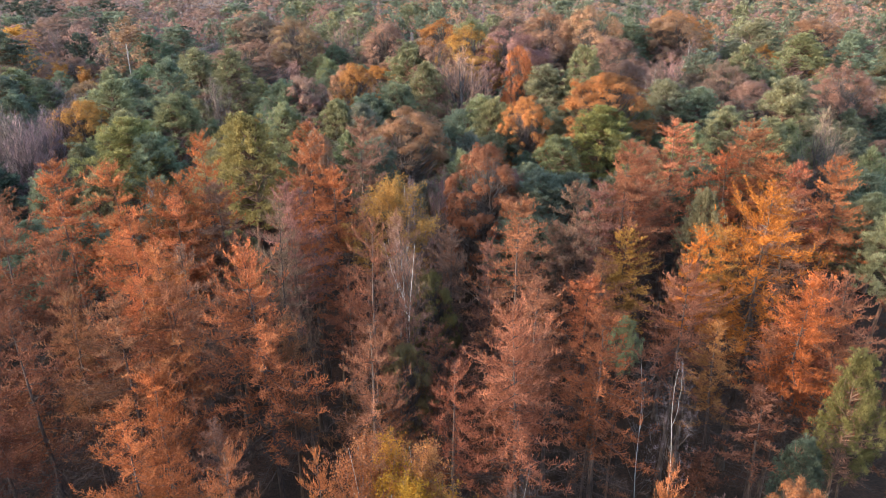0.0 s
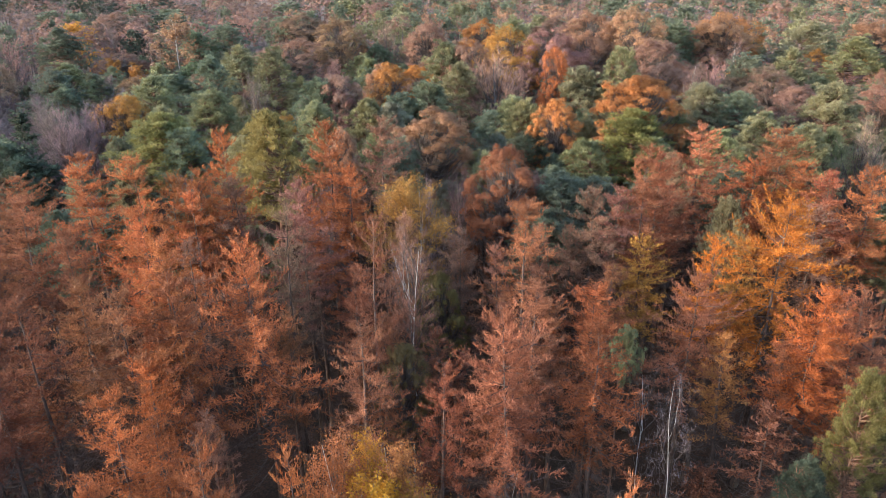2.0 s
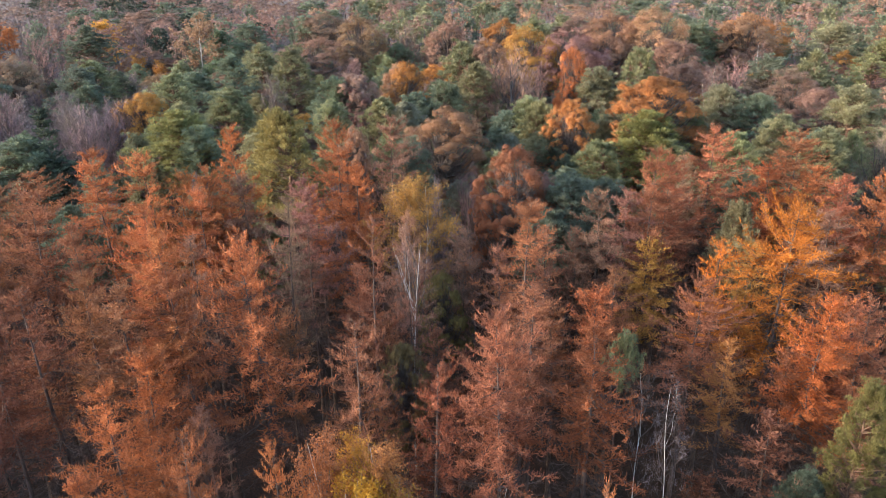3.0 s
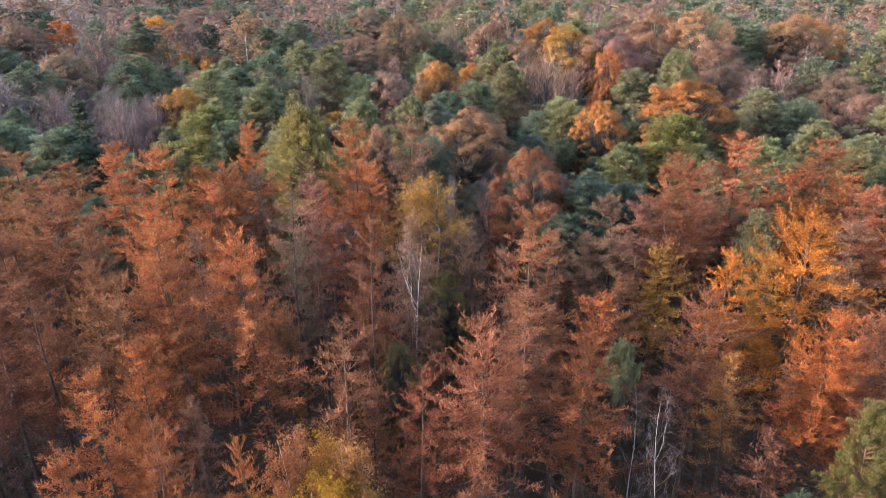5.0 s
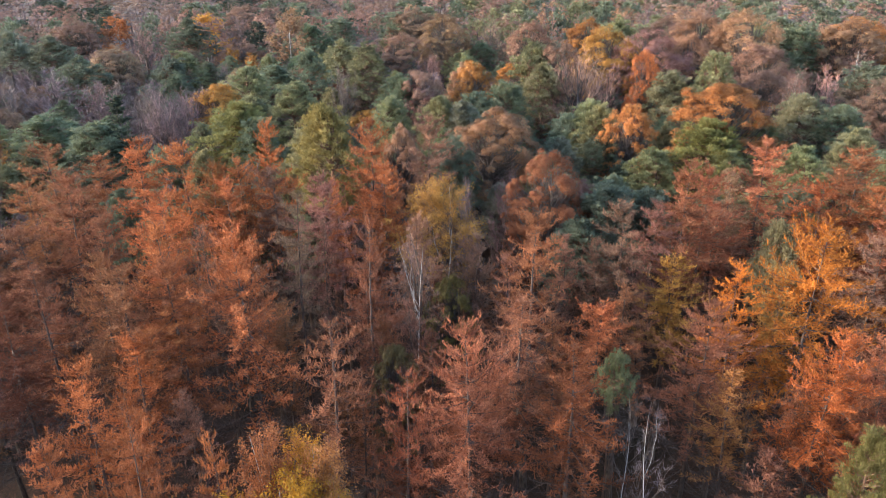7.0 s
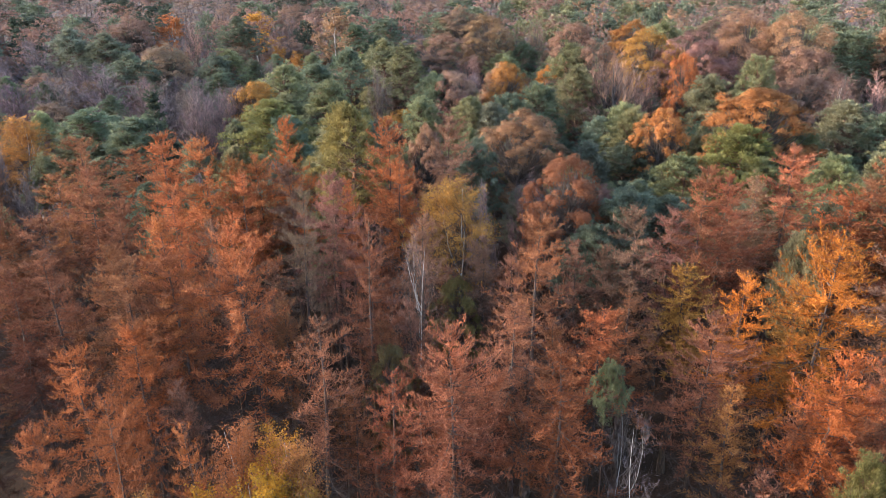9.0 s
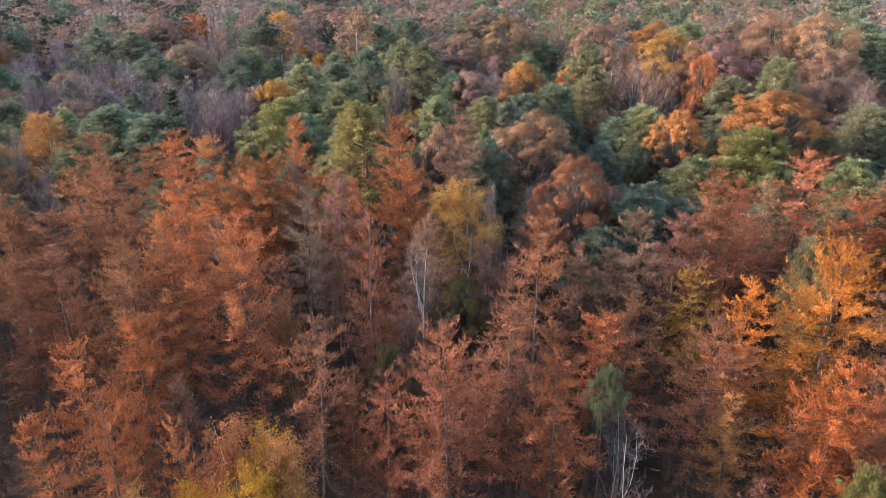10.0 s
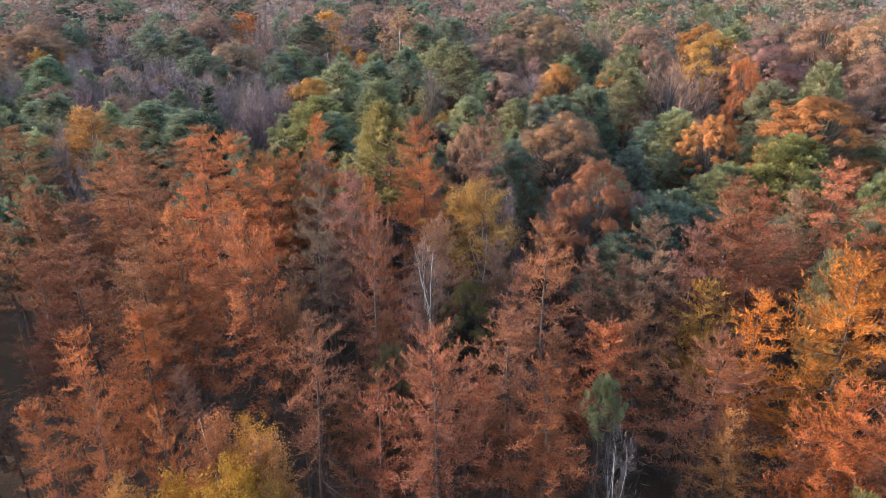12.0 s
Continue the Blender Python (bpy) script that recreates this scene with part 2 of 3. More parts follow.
    if split:
        # every bough with its shoots and needles is a part of its own
        parts = {"trunk": mesh_of("trunk", [tubes(path, rad, 7)], bark, True)}
        first, ends = np.concatenate(([0], np.cumsum(count))), np.concatenate(([0], np.cumsum(per)))
        (tv, tf), (sv, sf) = crown[0], shoots
        for i in range(boughs):
            a, z2 = first[i], first[i + 1]
            m, w = ends[a], ends[z2]
            parts["bough" if i == 0 else "bough.%d" % i] = mesh_of("bough", [(*tubes(p[i:i + 1], br[i:i + 1], 3), 0), (sv[6 * a:6 * z2], sf[:2 * (z2 - a)], 1 if needled[a] else 0), (tv[3 * m:3 * w], tf[:w - m], 1)], [bark, leaf])
        parts["treetop"] = mesh_of("treetop", [(*wood[-1], 0), (*crown[2], 1)], [bark, leaf])
        return parts
    return {"trunk": mesh_of("trunk", [tubes(path, rad, 7)], bark, True), "branchwork": mesh_of("branchwork", wood, bark),
            "crown": mesh_of("crown", crown, leaf)}


def limbs_to(rng, path, h, ends, low, high, r0, sides=4, points=6):
    """Limbs that leave the stem below their ends and rise to them in a curve."""
    n = len(ends)
    zs = np.clip(ends[:, 2] - rng.uniform(low, high, n) * h, 0.12 * h, 0.93 * h)
    o, _ = along(path, np.zeros(n, int), zs / h)
    s = np.linspace(0, 1, points)[None, :, None]
    out = ends - o
    ctrl = o + out * np.array([0.62, 0.62, 0.30]) + rng.normal(0, 0.35, (n, 3))
    p = (1 - s) ** 2 * o[:, None] + 2 * s * (1 - s) * ctrl[:, None] + s ** 2 * ends[:, None]
    p += rng.normal(0, 0.07, p.shape) * np.sin(np.pi * s)
    ln = np.linalg.norm(out, axis=1)
    rad = (r0 * (0.35 + 0.65 * ln / ln.max()))[:, None] * (1 - 0.86 * s[0, :, 0])
    return p, rad, tubes(p, rad, sides)


def crown_points(rng, n, h, r, base, top, power, shell=0.55):
    """Clump places over a domed crown, uneven in outline."""
    u = np.concatenate([rng.random(n // 2), 1 - rng.random(n - n // 2) ** 1.4 * 0.8])
    az = np.arange(n) * 2.39996 + rng.normal(0, 0.4, n)
    z = base + (top - base) * u
    prof = np.clip(1 - np.abs((u - 0.36) / np.where(u > 0.36, 0.64, 0.50)) ** power, 0, 1) ** (1 / power)
    lop = 1 + 0.16 * np.sin(2 * az + rng.uniform(0, 6)) + 0.14 * np.sin(3 * az + 6 * u)
    rr = r * prof * lop * (shell + (1 - shell) * np.sqrt(rng.random(n)))
    return np.stack([rr * np.cos(az), rr * np.sin(az), z + rng.normal(0, 0.25, n)], axis=-1)


def clumps(rng, centers, size, per, leaf, aspect, flat, middle, lay=0.35):
    """Leaves over the outside of clumps, lying mostly along the clump's surface."""
    n = len(centers)
    j = np.repeat(np.arange(n), per)
    out = unit(centers - middle)[j]
    g = unit(rng.normal(size=(len(j), 3)) + 0.8 * out + np.array([0, 0, 0.35]))
    c = centers[j] + g * (size[j] * rng.random(len(j)) ** 0.3)[:, None] * np.array([1, 1, flat])
    face = unit(g + 0.5 * out + rng.normal(0, lay, (len(j), 3)))
    d = unit(np.cross(face, rng.normal(size=(len(j), 3))))
    ls = leaf * rng.uniform(0.6, 1.4, len(j))
    return tufts(c - d * (0.5 * ls)[:, None], d, ls, ls * aspect * rng.uniform(0.8, 1.2, len(j)), rng, face)


def brushes(rng, centers, size, per, needle, slim, middle):
    """Clumps of needles like brushes: strokes that spread upwards and outwards from each shoot."""
    n = len(centers)
    j = np.repeat(np.arange(n), per)
    out = unit((centers - middle) * np.array([1, 1, 0.6]))[j]
    g = unit(rng.normal(size=(len(j), 3)) + 0.5 * out + np.array([0, 0, 0.55]))
    c = centers[j] + g * (size[j] * rng.random(len(j)) ** 0.5)[:, None] * np.array([1, 1, 0.95])
    d = unit(g + 0.35 * out + np.array([0, 0, 0.35]) + rng.normal(0, 0.3, (len(j), 3)))
    ls = needle * rng.uniform(0.6, 1.4, len(j))
    return tufts(c, d, ls, ls * slim, rng, unit(out + np.array([0, 0, 0.6]) + rng.normal(0, 0.35, (len(j), 3))))


def pine(seed, h, r, base, n, per, needle, coarse=False, slim=0.4):
    """Scots pine: a rounded cone of upright needle brushes on rising limbs."""
    rng = np.random.default_rng(seed)
    path, rad = stem(rng, h * 0.95, 0.011 * h + 0.04, 0.03, 0.9, 9)
    u = np.sort(rng.random(n)) ** 0.85
    az = np.arange(n) * 2.39996 + rng.normal(0, 0.45, n)
    prof = np.clip(1 - u ** 1.4, 0, 1) ** 0.62 * np.minimum(1, 0.55 + 2.2 * u)
    ph = rng.uniform(0, 6, 3)
    lop = 1 + 0.16 * np.sin(2 * az + ph[0]) + 0.16 * np.sin(3 * az + 5 * u + ph[1]) + 0.08 * np.sin(5 * az - 7 * u + ph[2])
    rr = r * prof * lop * (0.5 + 0.5 * np.sqrt(rng.random(n)))
    ends = np.stack([rr * np.cos(az), rr * np.sin(az), base + (h * 0.97 - base) * u + rng.normal(0, 0.3, n)], axis=-1)
    p, lr, wood = limbs_to(rng, path, h * 0.95, ends, 0.03, 0.10, 0.08, *((3, 3) if coarse else (4, 5)))
    size = rng.uniform(0.4, 0.85, n) * (0.42 + 0.10 * r)
    k = np.repeat(np.arange(n), 2)
    extra, _ = along(p, k, rng.uniform(0.6, 0.95, len(k)))
    extra = extra + rng.normal(0, 0.4, extra.shape)
    cs, ss = np.concatenate([ends, extra]), np.concatenate([size, size[k] * 0.8])
    crown = brushes(rng, cs, ss, per, needle, slim, np.array([0, 0, base]))
    return {"trunk": mesh_of("trunk", [tubes(path, rad, 7)], PINE_BARK, True), "branchwork": mesh_of("branchwork", [wood], PINE_BARK),
            "crown": mesh_of("crown", [crown], PINE)}


def broadleaf(seed, h, r, base, n, per, leaf, twigs=3, aspect=0.6, power=2.1, bark=None, coarse=False):
    """Oak or beech: forking limbs under a dome of leaf clumps."""
    rng = np.random.default_rng(seed)
    path, rad = stem(rng, h * 0.86, 0.016 * h + 0.05, 0.04, 0.7, 8)
    m = int(rng.integers(30, 42))
    lobes = crown_points(rng, m, h, r * 0.84, base + 0.5, h * 0.93, power, 0.75)
    spread = rng.uniform(0.2, 0.32, m) * r
    pick = np.arange(n) % m
    g = unit(rng.normal(size=(n, 3)) + np.array([0, 0, 0.5]) + 0.7 * unit(lobes - np.array([0, 0, base + 3.0]))[pick])
    ends = lobes[pick] + g * (spread[pick] * rng.random(n) ** 0.4)[:, None]
    ends[::3] = crown_points(rng, len(ends[::3]), h, r * 0.94, base, h * 0.95, power, 0.7)
    p, lr, wood = limbs_to(rng, path, h * 0.86, ends, 0.10, 0.30, 0.13, *((3, 3) if coarse else (4, 6)))
    size = rng.uniform(0.5, 0.9, n) * (0.42 + 0.11 * r) * (1.15 if coarse else 1.0)
    chunks = [wood]
    if twigs:
        k = np.repeat(np.arange(n), twigs)
        at, tan = along(p, k, rng.uniform(0.55, 1.0, len(k)))
        d = unit(tan + rng.normal(0, 0.5, at.shape) + np.array([0, 0, 0.35]))
        chunks.append(blades(at, d, rng.uniform(0.7, 1.6, len(k)), np.full(len(k), 0.045), rng))
    crown = clumps(rng, ends, size, per, leaf, aspect, 0.8, np.array([0, 0, base + 0.3 * (h - base)]), 0.18 if coarse else 0.26)
    bark = bark or BARK
    return {"trunk": mesh_of("trunk", [tubes(path, rad, 7)], bark, True), "branchwork": mesh_of("branchwork", chunks, bark),
            "crown": mesh_of("crown", [crown], LEAF)}


def bare_tree(seed, h, r, base, n, twigs, thick=0.03, bark=None, coarse=False):
    """Leafless broadleaf tree: rising limbs that end in fans of fine twigs."""
    rng = np.random.default_rng(seed)
    bark = bark or BARK
    path, rad = stem(rng, h * 0.93, 0.012 * h + 0.03, 0.02, 0.8, 9)
    ends = crown_points(rng, n, h, r, base, h * 0.97, 1.6, 0.3) * rng.uniform(0.86, 1.03, (n, 1)) ** np.array([1, 1, 0.6])
    p, lr, wood = limbs_to(rng, path, h * 0.93, ends, 0.14, 0.34, 0.085, *((3, 4) if coarse else (4, 6)))
    k = np.repeat(np.arange(n), twigs)
    q = rng.uniform(0.35, 1.0, len(k))
    at, tan = along(p, k, q)
    d = unit(tan + rng.normal(0, 0.5, at.shape) + np.array([0, 0, 0.25]))
    ln = rng.uniform(0.6, 1.4, len(k))
    first = blades(at, d, ln, np.full(len(k), thick * 1.3), rng)
    j = np.repeat(np.arange(len(k)), 3)
    at2 = at[j] + d[j] * (ln[j] * rng.uniform(0.25, 0.8, len(j)))[:, None]
    d2 = unit(d[j] + rng.normal(0, 0.5, at2.shape) + np.array([0, 0, 0.2]))
    second = blades(at2, d2, rng.uniform(0.4, 1.0, len(j)), np.full(len(j), thick), rng)
    return {"trunk": mesh_of("trunk", [tubes(path, rad, 7)], bark, True), "branchwork": mesh_of("branchwork", [wood], bark),
            "crown": mesh_of("crown", [first, second], TWIG)}


def birch(seed, h, r, base, n, per, leaf, forks=2, bend=1.0, spread=0.22):
    """Birch: white forked stems, thin brown limbs, small drooping leaves."""
    rng = np.random.default_rng(seed)
    path, rad = stem(rng, h * 0.95, 0.0035 * h + 0.012, 0.01, bend, 14)
    ends = crown_points(rng, n, h, r, base, h * 0.98, 1.6, 0.35)
    p, lr, wood = limbs_to(rng, path, h * 0.95, ends, 0.10, 0.22, 0.035, 3, 5)
    up = np.stack([rng.normal(0, spread * r, forks), rng.normal(0, spread * r, forks), rng.uniform(0.82, 0.95, forks) * h], axis=-1)
    _, _, fork = limbs_to(rng, path, h * 0.95, up, 0.20, 0.30, 0.036, 5, 8)
    k = np.repeat(np.arange(n), 6)
    at, tan = along(p, k, rng.uniform(0.4, 1.0, len(k)))
    d = unit(tan * 0.7 + rng.normal(0, 0.45, at.shape) + np.array([0, 0, -0.1]))
    ln = rng.uniform(0.5, 1.2, len(k))
    shoots = blades(at, d, ln, np.full(len(k), 0.022), rng)
    chunks = []
    if per:
        j = np.repeat(np.arange(len(k)), per)
        c = at[j] + d[j] * (ln[j] * rng.random(len(j)))[:, None] + rng.normal(0, 0.14, (len(j), 3))
        ls = leaf * rng.uniform(0.6, 1.4, len(j))
        chunks.append(tufts(c, unit(rng.normal(0, 0.7, (len(j), 3)) + np.array([0, 0, -0.4])), ls, ls * 0.8, rng, unit(rng.normal(0, 0.6, (len(j), 3)) + np.array([0, 0, 0.7]))))
    else:
        j = np.repeat(np.arange(len(k)), 5)
        c = at[j] + d[j] * (ln[j] * rng.uniform(0.2, 0.9, len(j)))[:, None]
        chunks.append(blades(c, unit(d[j] + rng.normal(0, 0.5, c.shape) + np.array([0, 0, 0.2])), rng.uniform(0.3, 0.8, len(j)), np.full(len(j), 0.022), rng))
    return {"trunk": mesh_of("trunk", [tubes(path, rad, 7), fork], BIRCH_BARK, True), "branchwork": mesh_of("branchwork", [wood, shoots], BARK),
            "crown": mesh_of("crown", chunks, LEAF if per else TWIG)}


# ---- kinds of tree: name, height, crown radius, meshes ----
KINDS = {}


def kind(key, name, category, h, r, meshes):
    KINDS.setdefault(key, []).append((name, category, h, r, meshes))


for i in range(6):
    kind("larch_near", "larch_tree", "larch", 25, 4.0, conifer(10 + i, 25, 4.0, 7.0 + i % 3, 80, 0.13, 1.05, 1.2, bark=LARCH_BARK, leaf=NEEDLE, droop=0.9 + 0.12 * i, shape=0.5, slim=0.27, split=True))
for i in range(3):
    kind("larch_wide", "larch_tree", "larch", 25, 6.6, conifer(20 + i, 25, 6.6, 6.0, 104, 0.135, 0.82, 1.0, bark=LARCH_BARK, leaf=NEEDLE, droop=1.0, shape=0.5, dead_dim=0.36, slim=0.27, split=True))
    kind("pine_cap", "pine_tree", "pine", 25, 3.6, pine(85 + i, 25, 3.6, 20.0, 60, 130, 0.19, slim=0.28))
for i in range(4):
    kind("thin_near", "larch_tree", "larch", 25, 4.0, conifer(30 + i, 25, 4.0, 7.0, 76, 0.12, 1.0, 0.8, spiky=0.6, bark=LARCH_BARK, leaf=NEEDLE, shape=0.5, slim=0.22, split=True))
for i in range(4):
    kind("larch_mid", "larch_tree", "larch", 25, 4.0, conifer(50 + i, 25, 4.0, 8.0, 100, 0.145, 0.8, 1.35, bark=LARCH_BARK, leaf=NEEDLE, shape=0.4, slim=0.26))
    kind("larch_low", "larch_tree", "larch", 25, 4.0, conifer(55 + i, 25, 4.0, 9.0, 60, 0.20, 0.42, 1.1, bark=LARCH_BARK, leaf=NEEDLE, shape=0.5, slim=0.34))
    kind("larch_far", "larch_tree", "larch", 25, 4.0, conifer(60 + i, 25, 4.0, 12.0, 40, 0.30, 0.25, 1.2, bark=LARCH_BARK, leaf=NEEDLE, shape=0.5, slim=0.45))
    kind("pine_near", "pine_tree", "pine", 25, 3.6, pine(80 + i, 25, 3.6, 13.5, 130, 110, 0.19, slim=0.28))
    kind("pine_mid", "pine_tree", "pine", 25, 3.6, pine(90 + i, 25, 3.6, 15, 120, 84, 0.21, slim=0.36))
    kind("pine_far", "pine_tree", "pine", 25, 3.6, pine(100 + i, 25, 3.6, 15.5, 100, 46, 0.27, True, 0.42))
    kind("oak_mid", "oak_tree", "oak", 25, 5.0, broadleaf(110 + i, 25, 5.0, 11, 330, 150, 0.13, aspect=0.8))
    kind("oak_far", "oak_tree", "oak", 25, 5.0, broadleaf(120 + i, 25, 5.0, 13, 300, 100, 0.15, 1, 0.8, coarse=True))
    kind("beech_mid", "beech_tree", "beech", 25, 5.0, broadleaf(180 + i, 25, 5.0, 10, 330, 150, 0.13, 2, 0.8, 2.4))
    kind("beech_far", "beech_tree", "beech", 25, 5.0, broadleaf(190 + i, 25, 5.0, 13, 300, 100, 0.15, 1, 0.8, 2.4, coarse=True))
    kind("bare_mid", "bare_tree", "bare tree", 25, 4.2, bare_tree(130 + i, 25, 4.2, 10, 100, 18, 0.028))
    kind("bare_far", "bare_tree", "bare tree", 25, 4.6, bare_tree(140 + i, 25, 4.6, 12, 64, 12, 0.05, coarse=True))
    kind("birch_near", "birch_tree", "birch", 25, 3.0, birch(150 + i, 25, 3.0, 15, 74, 44, 0.095))
    kind("birch_bare", "birch_tree", "birch", 25, 2.8, birch(160 + i, 25, 2.8, 12, 30, 0, 0.16, 1, 1.8))
    kind("birch_fan", "birch_tree", "birch", 25, 2.8, birch(165 + i, 25, 2.8, 12, 60, 0, 0.16, 6, 1.2, 0.24))
    kind("birch_far", "birch_tree", "birch", 25, 3.0, birch(170 + i, 25, 3.0, 13, 40, 14, 0.26))
for i in range(2):
    kind("spruce_mid", "spruce_tree", "spruce", 25, 3.4, conifer(70 + i, 25, 3.4, 3.0, 110, 0.30, 0.6, 1.2, droop=1.3, shape=0.9, dead_dim=0.0, bark=BARK, leaf=PINE, slim=0.4))
for i in range(3):
    kind("pine_back", "pine_tree", "pine", 25, 3.6, pine(200 + i, 25, 3.6, 16, 44, 16, 0.5, True, 0.5))
    kind("beech_back", "beech_tree", "beech", 25, 5.0, broadleaf(210 + i, 25, 5.0, 14, 90, 18, 0.36, 0, 0.8, 2.4, coarse=True))
    kind("bare_back", "bare_tree", "bare tree", 25, 4.6, bare_tree(220 + i, 25, 4.6, 14, 24, 5, 0.10, coarse=True))

COLOURS = {
    # dark: larch brown taken down, so shade is put into the colour
    "straw": (0.36, 0.21, 0.06), "dark": (0.2, 0.088, 0.052), "rust": (0.364, 0.136, 0.058), "orange": (0.39, 0.152, 0.068), "pink": (0.31, 0.125, 0.072), "brown": (0.257, 0.119, 0.065), "lime": (0.22, 0.202, 0.08),
    "gold": (0.43, 0.168, 0.034), "dull": (0.235, 0.13, 0.092), "green": (0.205, 0.208, 0.118), "bluegreen": (0.15, 0.172, 0.118), "darkgreen": (0.075, 0.090, 0.068),
    "olive": (0.35, 0.180, 0.058), "yellow": (0.42, 0.205, 0.05), "amber": (0.37, 0.170, 0.062), "tan": (0.27, 0.175, 0.13),
    # russet, copper, umber and purple are greyed: distance haze put into the colour
    "russet": (0.255, 0.148, 0.115), "copper": (0.275, 0.16, 0.1),
    "flame": (0.4, 0.132, 0.044), "fir": (0.12, 0.118, 0.042), "fern": (0.17, 0.185, 0.1), "mustard": (0.4, 0.21, 0.036), "brick": (0.3, 0.125, 0.062), "umber": (0.22, 0.142, 0.108), "moss": (0.165, 0.125, 0.055), "twig": (0.27, 0.155, 0.132),
    "purple": (0.205, 0.15, 0.15), "grey": (0.17, 0.13, 0.12),
}
WORDS = {
    "straw": "olive-yellow", "dark": "shade-darkened brown", "rust": "rust-orange", "orange": "bright orange", "pink": "pinkish brown", "brown": "dull brown", "gold": "golden orange", "dull": "greyish brown",
    "lime": "bright yellow-green", "green": "mid-green", "bluegreen": "blue-green", "darkgreen": "dark green", "olive": "olive green", "yellow": "yellow", "amber": "amber",
    "tan": "tan-brown", "russet": "russet", "copper": "copper-brown", "flame": "flame-orange", "fir": "yellow-green", "fern": "fresh green", "mustard": "mustard-yellow", "brick": "brick-red", "umber": "umber-brown", "moss": "dark olive", "twig": "reddish brown", "purple": "purplish brown", "grey": "greyish",
}
TEXTS = {
    "larch_tree": "{} autumn larch with feathery drooping boughs", "spruce_tree": "{} spruce with dense hanging boughs", "pine_tree": "{} Scots pine with clumped needle crown",
    "beech_tree": "{} beech with dense rounded autumn crown", "oak_tree": "{} broadleaf tree with domed autumn crown", "bare_tree": "{} leafless tree with fine upright twigs", "birch_tree": "{} birch with thin white forked stems",
}
plant_rng = np.random.default_rng(7)
planted = []


def plant(key, x, y, h, r, colour):
    """One tree as a thing: an Empty at its foot with trunk, branches and crown under it."""
    pool = KINDS[key]
    name, category, h0, r0, meshes = pool[plant_rng.integers(len(pool))]
    foot = tagged(new(name), (TEXTS[name].format(WORDS[colour]) if 19 < h < 26 else ("tall " if h >= 26 else "low ") + TEXTS[name].format(WORDS[colour])), category, category + " trees of the wood")
    foot.empty_display_size = 0.5
    foot.location = (x, y, 0)
    foot.rotation_euler = (plant_rng.normal(0, 0.012), plant_rng.normal(0, 0.012), plant_rng.uniform(0, 6.283))
    foot.scale = (r / r0, r / r0, h / h0)
    c = np.array(COLOURS[colour]) * (1 + plant_rng.normal(0, 0.04, 3)) * (1 + plant_rng.normal(0, 0.10))
    for part_name, me in meshes.items():
        ob = new(part_name.split(".")[0], me)
        ob.parent = foot
        if part_name == "branchwork":
            tagged(ob, kind="stuff")
        ob.color = (*np.clip(c, 0.01, 0.9), 1)
    planted.append((x, y, r))
    return foot


# ---- ground ----
def ground_sheet():
    n = 120
    g = np.linspace(-1, 1, n)
    g = np.sign(g) * (np.abs(g) * 420 + np.abs(g) ** 9 * 3600)
    X, Y = np.meshgrid(g, g + 80)
    Z = 0.35 * np.sin(X * 0.11) * np.cos(Y * 0.09) - 0.35
    v = np.stack([X, Y, Z], axis=-1).reshape(-1, 3)
    i = np.arange(n * n).reshape(n, n)
    f = np.stack([i[:-1, :-1], i[:-1, 1:], i[1:, 1:], i[1:, :-1]], axis=-1).reshape(-1, 4)
    return tagged(new("ground", mesh_of("ground", [(v, f)], litter_material(), True)), "brown leaf-littered forest floor", "ground", kind="structure")


ground_sheet()

# ---- the trees that stand out, kind by kind: x, y, height, crown radius ----
def stand(key, colour, trees):
    for x, y, h, r in trees:
        plant("larch_wide" if key == "larch_near" and r > 5.2 else key, x, y, h, r, colour)


stand("larch_near", "rust", [(-12.4, 41.4, 27.4, 6.8), (-17.0, 30.2, 23.3, 4.0), (10.3, 40.6, 22.7, 4.9), (-17.6, 39.9, 27.9, 4.8), (-22.9, 46.2, 27.5, 6.0), (10.9, 50.0, 20.4, 5.2), (-17.6, 35.4, 22.0, 4.0), (-15.8, 32.7, 20.3, 3.3), (-16.2, 26.7, 20.8, 3.0)])
stand("larch_near", "brown", [(-20.4, 38.6, 25.0, 5.0), (-16.8, 39.4, 25.8, 4.4)])
stand("thin_near", "brown", [(-5.3, 38.0, 23.6, 5.1)])
stand("thin_near", "rust", [(-6.5, 27.3, 23.1, 2.6), (-11.4, 26.0, 24.0, 3.4)])
stand("birch_near", "orange", [(-4.0, 28.6, 23.1, 2.6)])
stand("birch_near", "mustard", [(-3.2, 29.9, 21.8, 2.3), (-2.4, 27.7, 21.2, 3.2), (-5.2, 26.6, 20.0, 2.8), (-0.4, 27.4, 20.6, 2.8)])
stand("birch_near", "straw", [(-4.9, 63.6, 25.1, 4.6)])
stand("thin_near", "pink", [(-0.1, 37.3, 21.2, 4.1), (-5.6, 46.4, 27.0, 4.3), (-8.2, 52.2, 20.8, 3.3), (-4.2, 40.2, 17.3, 3.1)])
stand("larch_near", "pink", [(4.6, 37.5, 24.6, 5.9), (6.2, 44.7, 23.5, 5.1), (5.5, 52.8, 26.4, 5.2), (29.0, 48.1, 20.9, 6.2), (29.2, 45.9, 22.6, 5.5), (5.5, 42.7, 19.3, 3.6)])
stand("pine_cap", "fern", [(12.6, 44.6, 20.3, 1.5)])
stand("birch_bare", "grey", [(14.0, 41.6, 18.6, 1.9), (4.6, 34.1, 15.6, 1.8)])
stand("birch_bare", "purple", [(15.7, 39.5, 20.7, 1.8)])
stand("larch_near", "dull", [(-14.3, 35.9, 18.3, 3.0)])
